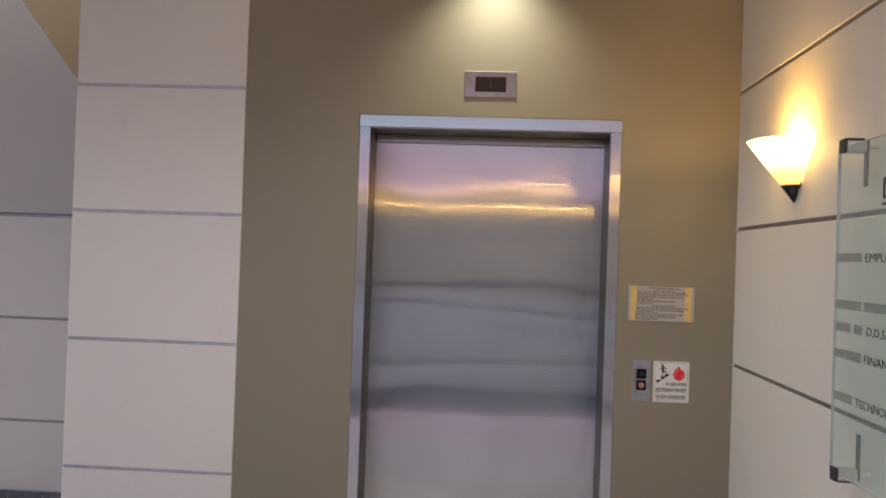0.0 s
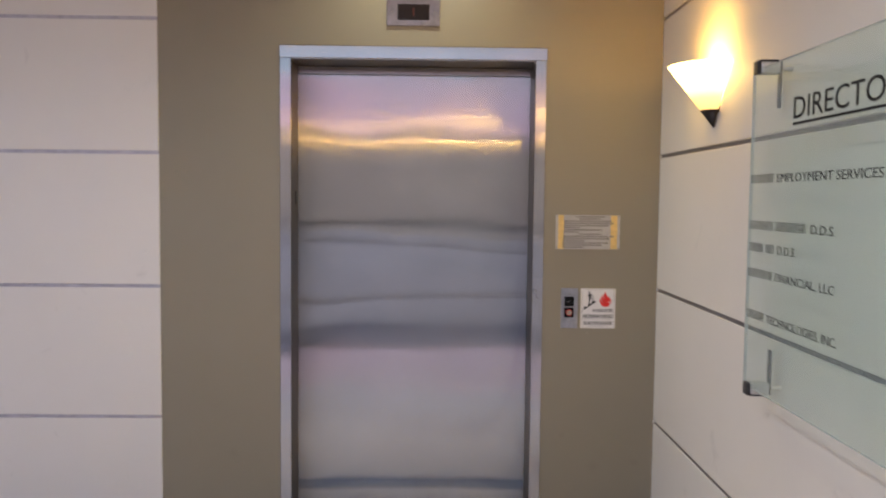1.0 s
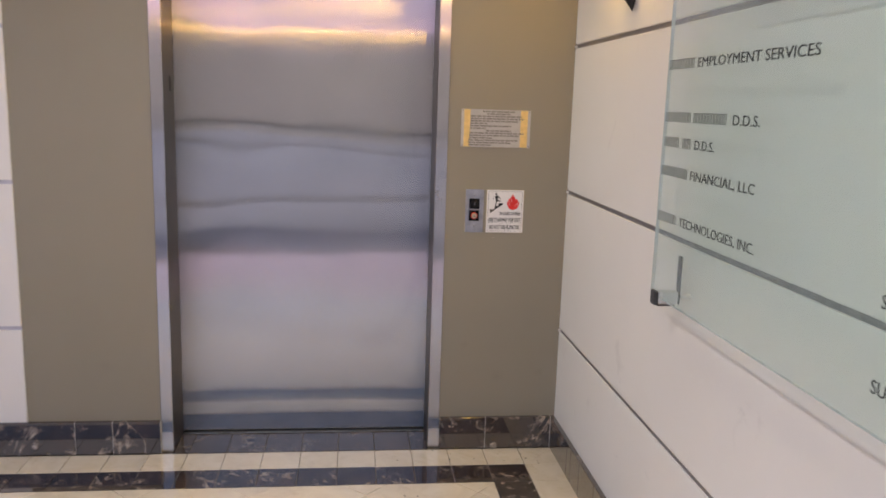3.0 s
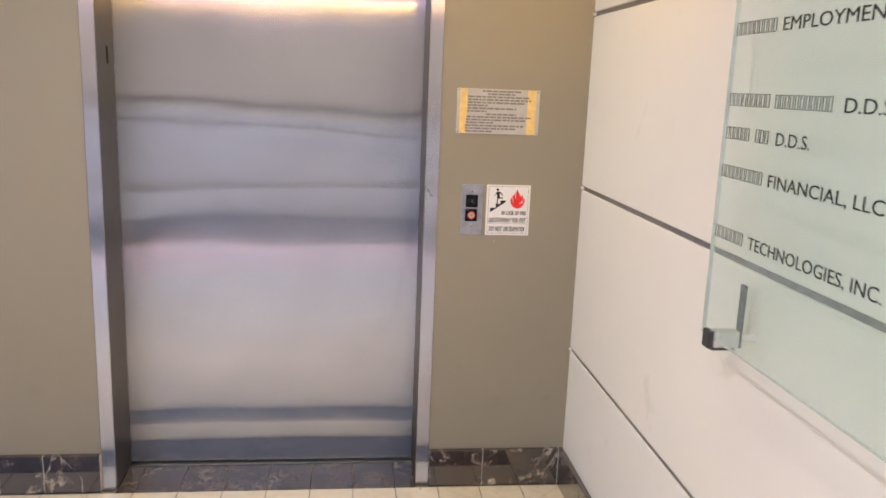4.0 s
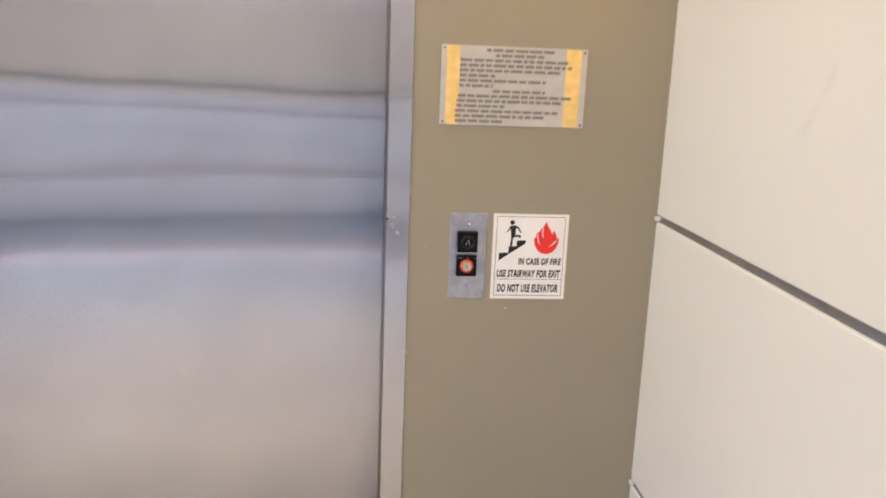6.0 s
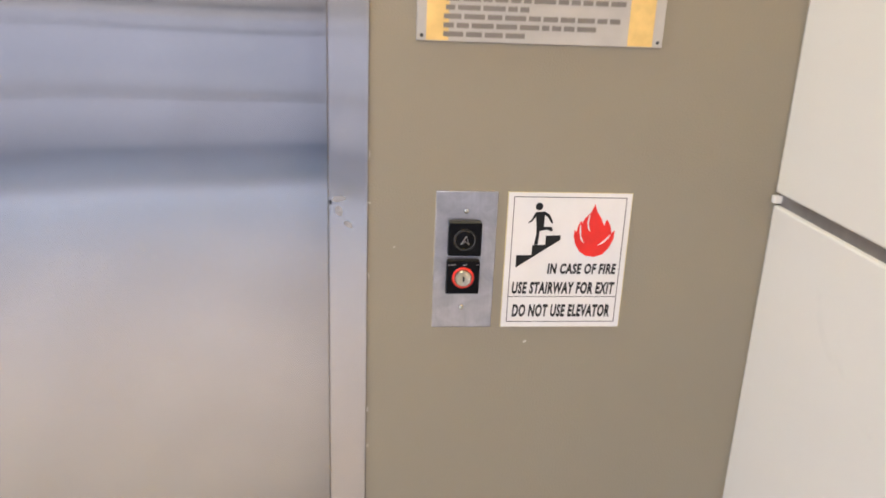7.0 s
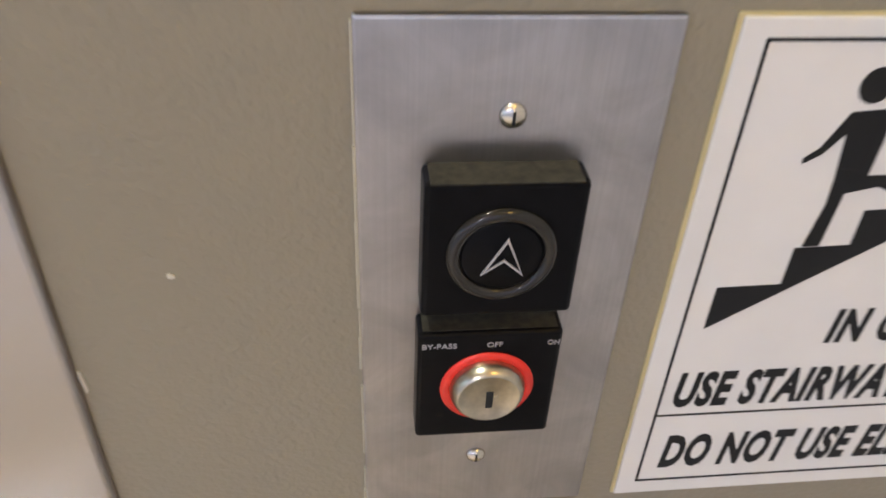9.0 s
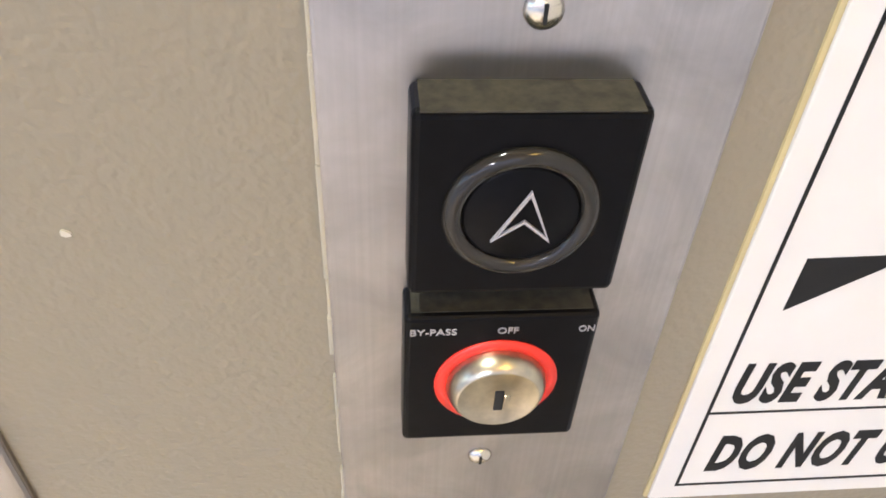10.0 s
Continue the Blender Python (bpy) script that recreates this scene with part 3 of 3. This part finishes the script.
fl = [(0.8835, 1.1325), (0.8870, 1.1225), (0.8935, 1.1130), (0.8975, 1.1040), (0.8995, 1.1115), (0.9010, 1.1120), (0.9060, 1.1035), (0.9078, 1.0945),
      (0.9120, 1.0985), (0.9115, 1.0880), (0.9065, 1.0750), (0.8985, 1.0660), (0.8880, 1.0625), (0.8770, 1.0640), (0.8680, 1.0700), (0.8620, 1.0800),
      (0.8592, 1.0905), (0.8600, 1.0990), (0.8622, 1.0950), (0.8640, 1.1040), (0.8672, 1.1105), (0.8690, 1.1075), (0.8720, 1.1140), (0.8790, 1.1215)]
part("flame", slab(fl, FY, FY + 0.0004), FLAME, sign, "red printed flame")
bm = bmesh.new()
for pts in ([(0.8768, 1.1180), (0.8782, 1.1185), (0.8772, 1.1060), (0.8800, 1.0960), (0.8770, 1.1000), (0.8752, 1.1080)],
            [(0.8665, 1.1060), (0.8676, 1.1040), (0.8690, 1.0900), (0.8735, 1.0805), (0.8685, 1.0860), (0.8662, 1.0960)],
            [(0.9068, 1.0930), (0.9050, 1.0880), (0.8985, 1.0815), (0.8915, 1.0780), (0.8990, 1.0850), (0.9035, 1.0900)]):
    slab(pts, FY - 0.0003, FY, bm)
part("flame_streak", bm, SIGNWHITE, sign, "white streaks in the flame")

# ---- notice plaque ----
note = thing("notice_plaque", (0.798, 0, 1.324), "grey plastic notice plaque with amber edges and faded print", "plaque")
NX0, NX1, NZ0, NZ1 = 0.6535, 0.9435, 1.3240, 1.4775
part("board", bx((NX0, -0.0035, NZ0), (NX1, 0.0005, NZ1), 0.0008), PLAQUE, note)
part("stripe", bx((0.6645, -0.0039, NZ0 + 0.001), (0.6900, -0.0034, NZ1 - 0.001)), AMBER, note, "aged amber stripe")
part("stripe", bx((0.9010, -0.0039, NZ0 + 0.001), (0.9310, -0.0034, NZ1 - 0.001)), AMBER, note, "aged amber stripe")
rows = ((0.742, 0.876), (0.760, 0.856), (0.690, 0.908), (0.690, 0.913), (0.690, 0.893), (0.690, 0.760), (0.690, 0.862), (0.690, 0.757), (0.757, 0.862),
        (0.688, 0.915), (0.686, 0.900), (0.686, 0.782), (0.684, 0.890), (0.684, 0.864), (0.684, 0.785))
z = 1.4695
for i, (xa, xb) in enumerate(rows):
    bm = bmesh.new()
    x = xa
    while x < xb - 0.004:
        w = min(random.uniform(0.008, 0.026), xb - x)
        bx((x, -0.0042, z - 0.0028), (x + w, -0.0036, z + 0.0028), 0, bm)
        x += w + 0.0032
    part("print_line", bm, FADED, note, "small faded dark print")
    z -= 0.0098
for x in (NX0 + 0.006, NX1 - 0.006):
    for z in (NZ0 + 0.006, NZ1 - 0.006):
        part("rivet", lathe([(0.0022, 0), (0.0018, -0.0008), (0.0002, -0.0011)], (x, -0.0034, z), "y", 12), SLATE, note, "", True)

# ---- directory board ----
GX = 1.025
GY0, GY1, GZ0, GZ1 = -2.355, -1.252, 1.004, 1.925
board = thing("directory_board", (GX, -1.80, GZ0), "pale green glass directory board on metal wall brackets", "directory sign")
bm = bx((GX, GY0, GZ0), (GX + 0.010, GY1, GZ1), 0.001)
bm.normal_update()
for f in bm.faces:
    f.material_index = 0 if abs(f.normal.x) > 0.9 else 1
pane = part("glass_pane", bm, [GLASS, GLASSEDGE], board, "pale green clear glass pane")
pane.visible_shadow = True
TXT = GX - 0.0012


def onboard(y, z):
    """Text on the glass, which looks towards -x; the line runs towards -y."""
    m = Matrix(((0, 0, -1, TXT), (-1, 0, 0, y), (0, 1, 0, z), (0, 0, 0, 1)))
    return m


def bar(y0, y1, z0, z1, name="name_bar"):
    """Thin hollow bars, as wide apart as letters, where a name or number stands."""
    bm = bmesh.new()
    n = max(2, round((y0 - y1) / 0.0165))
    w = (y0 - y1) / n
    for k in range(n):
        a, b = y0 - w * (k + 0.16), y0 - w * (k + 0.84)
        for p, q in (((a, z0), (a - 0.0012, z1)), ((b + 0.0012, z0), (b, z1)), ((a - 0.0012, z0), (b + 0.0012, z0 + 0.0012)), ((a - 0.0012, z1 - 0.0012), (b + 0.0012, z1))):
            bx((TXT - 0.0004, q[0], p[1]), (TXT + 0.0006, p[0], q[1]), 0, bm)
    part(name, bm, BLACKINK, pane)


part("lettering", lettering("DIRECTORY", onboard(-1.527, 1.760), 0.058, 0.545, 0, 0.0004), BLACKINK, pane, "black capital lettering")
part("underline", bx((TXT - 0.0004, -2.078, 1.7435), (TXT + 0.0006, -1.525, 1.7500)), BLACKINK, pane)
H = 0.0235
for z, names, text, ta, tb in ((1.599, [(-1.268, -1.420)], "EMPLOYMENT SERVICES", -1.440, -1.952),
                               (1.468, [(-1.270, -1.425), (-1.440, -1.615)], "D.D.S.", -1.645, -1.763),
                               (1.405, [(-1.270, -1.365), (-1.385, -1.435)], "D.D.S.", -1.460, -1.565),
                               (1.331, [(-1.268, -1.430)], "FINANCIAL, LLC", -1.450, -1.768),
                               (1.211, [(-1.268, -1.385)], "TECHNOLOGIES, INC.", -1.405, -1.790)):
    for a, b in names:
        bar(a, b, z, z + H)
    part("lettering", lettering(text, onboard(ta, z), H, ta - tb, 0, 0.0003), BLACKINK, pane, "thin black capital lettering")
for z in (1.599, 1.468, 1.336, 1.206, 1.070):
    part("lettering", lettering("SUITE", onboard(-2.195, z), H, 0.082, 0, 0.0003), BLACKINK, pane, "thin black capital lettering")
    bar(-2.289, -2.342, z, z + H, "number_bar")


for y in (-1.300, -2.285):
    for z, s in ((GZ0, 1), (GZ1, -1)):
        arm = part("bracket", bx((GX - 0.002, y - 0.015, z - 0.018), (1.080, y + 0.015, z + 0.018), 0.006), PEWTER, board, "pale pewter wall bracket gripping the glass")
        part("end_cap", bx((GX - 0.013, y - 0.016, z - 0.019), (GX - 0.0015, y + 0.016, z + 0.019), 0.003), SLATE, arm, "black bracket end cap")
        part("back_strip", bx((1.0805, y - 0.011, min(z - s * 0.018, z + s * 0.112)), (1.0850, y + 0.011, max(z - s * 0.018, z + s * 0.112)), 0.001), SLATE, arm, "dark bracket strip behind the glass")
        part("stand_off", lathe([(0.006, 1.085), (0.006, EAST - 0.002), (0.009, EAST - 0.001), (0.009, EAST)], (0, y, z), "x", 20), WHITE, arm, "", True)
        part("lip", bx((GX - 0.004, y - 0.015, z - s * 0.0215), (1.07, y + 0.015, z - s * 0.0180), 0.0008), SLATE, arm)

# ---- sconces ----
SZ, R, RIM = 1.811, 0.165, 2.030


def cone_at(z):
    return R * (z - SZ) / (RIM - SZ)


for SY, watts in SCONCES:
    sconce = thing("wall_sconce", (EAST, SY, SZ), "lit frosted half-cone wall sconce with a dark tip", "wall lamp", "sconces on the panelled wall")
    rim = [(cone_at(SZ + 0.060), SZ + 0.060), (cone_at(SZ + 0.10), SZ + 0.10), (cone_at(SZ + 0.16), SZ + 0.16), (R, RIM), (R - 0.003, RIM + 0.001), (R - 0.006, RIM),
           (cone_at(SZ + 0.16) - 0.005, SZ + 0.16), (cone_at(SZ + 0.10) - 0.005, SZ + 0.10), (cone_at(SZ + 0.064) - 0.005, SZ + 0.064)]
    part("shade", lathe(rim, (EAST - 0.004, SY, 0), "z", 40, 180.0, 90.0), SHADE, sconce, "glowing frosted glass half-cone shade", True)
    part("tip", lathe([(0.001, SZ), (cone_at(SZ + 0.062) + 0.002, SZ + 0.062), (0.001, SZ + 0.063)], (EAST - 0.004, SY, 0), "z", 28, 180.0, 90.0), BRONZE, sconce, "dark bronze pointed tip", True)
    part("wall_plate", bx((EAST - 0.003, SY - 0.05, SZ + 0.05), (EAST - 0.0005, SY + 0.05, SZ + 0.17), 0.001), BRONZE, sconce)

# ---- downlight ----
# the middle trim only houses the added floor lamp; no fitting is known there
for x, y in ((0.02, -0.20), (-0.10, -1.85), (-0.90, -3.20)):
    down = thing("downlight", (x, y, TOP), "round recessed ceiling downlight with a white trim", "ceiling light", "downlights in the lobby ceiling")
    part("trim", lathe([(0.062, 0.0), (0.085, -0.002), (0.085, -0.006), (0.060, -0.010), (0.058, -0.001)], (x, y, TOP), "z", 40), WHITE, down, "", True)

# ---- baseboards ----
def skirting(name, label, pieces):
    root = None
    for a, b in pieces:
        if root is None:
            root = thing(name, (min(a[0], b[0]), min(a[1], b[1]), 0), label, "baseboard", kind="structure")
        part("baseboard_tile", bx(a, b, 0.0012, seg=1), MARBLE, root)
        along = 0 if b[0] - a[0] > b[1] - a[1] else 1
        lo, hi = list(a), list(b)
        lo[along], hi[along] = b[along], b[along] + 0.002
        for k in (0, 1):
            if k != along:
                lo[k], hi[k] = a[k] + 0.0012, b[k]
        hi[2] -= 0.001
        part("grout_line", bx(lo, hi), PALEGROUT, root)


def along_x(xs, y):
    return [((xs[i] + 0.001, y - 0.019, 0), (xs[i + 1] - 0.001, y, BASE)) for i in range(len(xs) - 1)]


skirting("baseboard", "polished dark brown marble baseboard along the elevator wall",
         along_x((-1.918, -1.672, -1.367, -1.12), -0.008)[:2] + along_x((-1.367, -0.928, -0.776, LX - 0.048), -0.0001) + along_x((RX + 0.048, 0.804, EAST - 0.020), -0.0001))
ys = [-0.001, -0.30, -0.36, -0.48, -0.67]
while ys[-1] > SOUTH + 0.31:
    ys.append(ys[-1] - 0.305)
skirting("baseboard", "polished dark brown marble baseboard along the panelled wall",
         [((EAST - 0.019, ys[i + 1] + 0.001, 0), (EAST + 0.0005, ys[i] - 0.001, BASE)) for i in range(len(ys) - 1)])
skirting("baseboard", "dark brown marble baseboard in the shaded recess", [((-4.5 + 0.3 * i, 0.855, 0), (-4.202 + 0.3 * i, 0.8795, BASE)) for i in range(9)])

# ---- floor ----
floor = setting("floor", bx((-4.6, SOUTH, -0.06), (EAST + 0.1, 2.0, -0.004)), GROUT, "cream and dark brown stone tile lobby floor", "floor")
P, FX, FZ = 0.158, 0.003, -0.024
GAP = 0.0013


def tile_mesh(name, pts, material, bevel=0.0012):
    """A flat tile with eased edges, top at z = 0."""
    me = bpy.data.meshes.new(name)
    c = Vector((sum(p[0] for p in pts) / len(pts), sum(p[1] for p in pts) / len(pts)))
    ins = []
    for p in pts:
        d = c - Vector(p)
        ins.append(Vector(p) + d.normalized() * bevel * 1.4)
    n = len(pts)
    v = [(p[0], p[1], -0.010) for p in pts] + [(p[0], p[1], -0.0011) for p in pts] + [(q.x, q.y, 0.0) for q in ins]
    f = [tuple(range(2 * n, 3 * n))]
    for i in range(n):
        j = (i + 1) % n
        f += [(i, j, n + j, n + i), (n + i, n + j, 2 * n + j, 2 * n + i)]
    me.from_pydata(v, [], f)
    me.materials.append(material)
    return me


def tile(me, x, y):
    ob = new("tile", me)
    ob.parent = floor
    ob.location = (x, y, random.uniform(-0.0004, 0.0))


def rect(w, h):
    return [(GAP - w / 2, GAP - h / 2), (w / 2 - GAP, GAP - h / 2), (w / 2 - GAP, h / 2 - GAP), (GAP - w / 2, h / 2 - GAP)]


cream_sq = tile_mesh("cream_square", rect(P, P), CREAM)
dark_sq = tile_mesh("dark_square", rect(P, P), MARBLE)
for k in range(-28, 6):
    x = FX + P * (k + 0.5)
    tile(cream_sq, x, FZ - P / 2)
    tile(dark_sq, x, FZ - 1.5 * P)
COL = FX + 6 * P
for k in range(0, 27):
    y = FZ - P * (k + 0.5)
    if k:
        tile(cream_sq, COL + P / 2, y)
    if k >= 2:
        tile(dark_sq, COL - P / 2, y)
h = P / 2 - GAP
for pts in ([(-h + GAP, h), (-h, h), (-h, -h + GAP), (h - GAP, h)], [(-h + GAP, -h), (h, -h), (h, h - GAP)]):
    tile(tile_mesh("corner_tile", pts if len(pts) == 3 else [pts[1], pts[2], pts[3]], CREAM), COL + P / 2, FZ - P / 2)
sill = tile_mesh("sill_tile", rect(P, 0.206), WORNSTONE)
for k in range(-3, 3):
    tile(sill, FX + P * (k + 0.5), 0.081)
for xa, xb in ((LX, FX - 3 * P), (FX + 3 * P, RX)):
    tile(tile_mesh("sill_tile", rect(xb - xa, 0.206), WORNSTONE), (xa + xb) / 2, 0.081)
corner = tile_mesh("recess_tile", rect(0.305, 0.305), CREAM)
for i in range(9):
    for j in range(3):
        tile(corner, -4.4 + 0.305 * i, 0.70 - 0.305 * j)


def clip(pts, axis, limit):
    """The part of a polygon below a limit on one axis."""
    out = []
    for i, p in enumerate(pts):
        q = pts[(i + 1) % len(pts)]
        if p[axis] <= limit:
            out.append(p)
        if (p[axis] - limit) * (q[axis] - limit) < 0:
            t = (limit - p[axis]) / (q[axis] - p[axis])
            out.append(tuple(p[k] + t * (q[k] - p[k]) for k in (0, 1)))
    return out


HD = 0.22
EX, EY = COL - P - GAP, FZ - 2 * P - GAP
g = HD - GAP * 1.4
diamond = tile_mesh("cream_diamond", [(g, 0), (0, g), (-g, 0), (0, -g)], CREAM)
made = 0
for j in range(0, 31):
    for i in range(-11, 4):
        x = -0.165 + 2 * HD * i + (HD if j % 2 else 0)
        y = -0.425 + HD - HD * j
        if x < -4.6 + HD or y < SOUTH + HD:
            continue
        pts = [(x + g, y), (x, y + g), (x - g, y), (x, y - g)]
        cut = clip(clip(pts, 0, EX), 1, EY)
        if len(cut) < 3 or made > 290:
            continue
        made += 1
        if len(cut) == 4 and max(p[0] for p in pts) < EX and max(p[1] for p in pts) < EY:
            tile(diamond, x, y)
        else:
            tile(tile_mesh("cream_cut", [(p[0] - x, p[1] - y) for p in cut], CREAM), x, y)

# specks of grit near the corner, and the white ends of the joint strips
bm = bmesh.new()
for i in range(26):
    x, y = (random.uniform(0.60, 1.08), random.uniform(-0.20, -0.03)) if i < 14 else (random.uniform(-0.5, 0.9), random.uniform(-0.6, 0.12))
    w = random.uniform(0.002, 0.005)
    bmesh.ops.create_icosphere(bm, subdivisions=1, radius=w, matrix=Matrix.Translation((x, y, 0.0005)) @ Matrix.Diagonal((1, random.uniform(0.5, 1), 0.3, 1)))
tagged(part("grit", bm, SLATE, None, "scattered dark grit specks on the tile floor"), "", "grit", "", "stuff")
for j in JOINTS[:3]:
    part("strip_end", bx((EAST - 0.004, -0.010, j - 0.005), (EAST + 0.010, -0.001, j + 0.005), 0.0015), WHITE, bpy.data.objects["wall_east"], "white painted end of a joint strip")
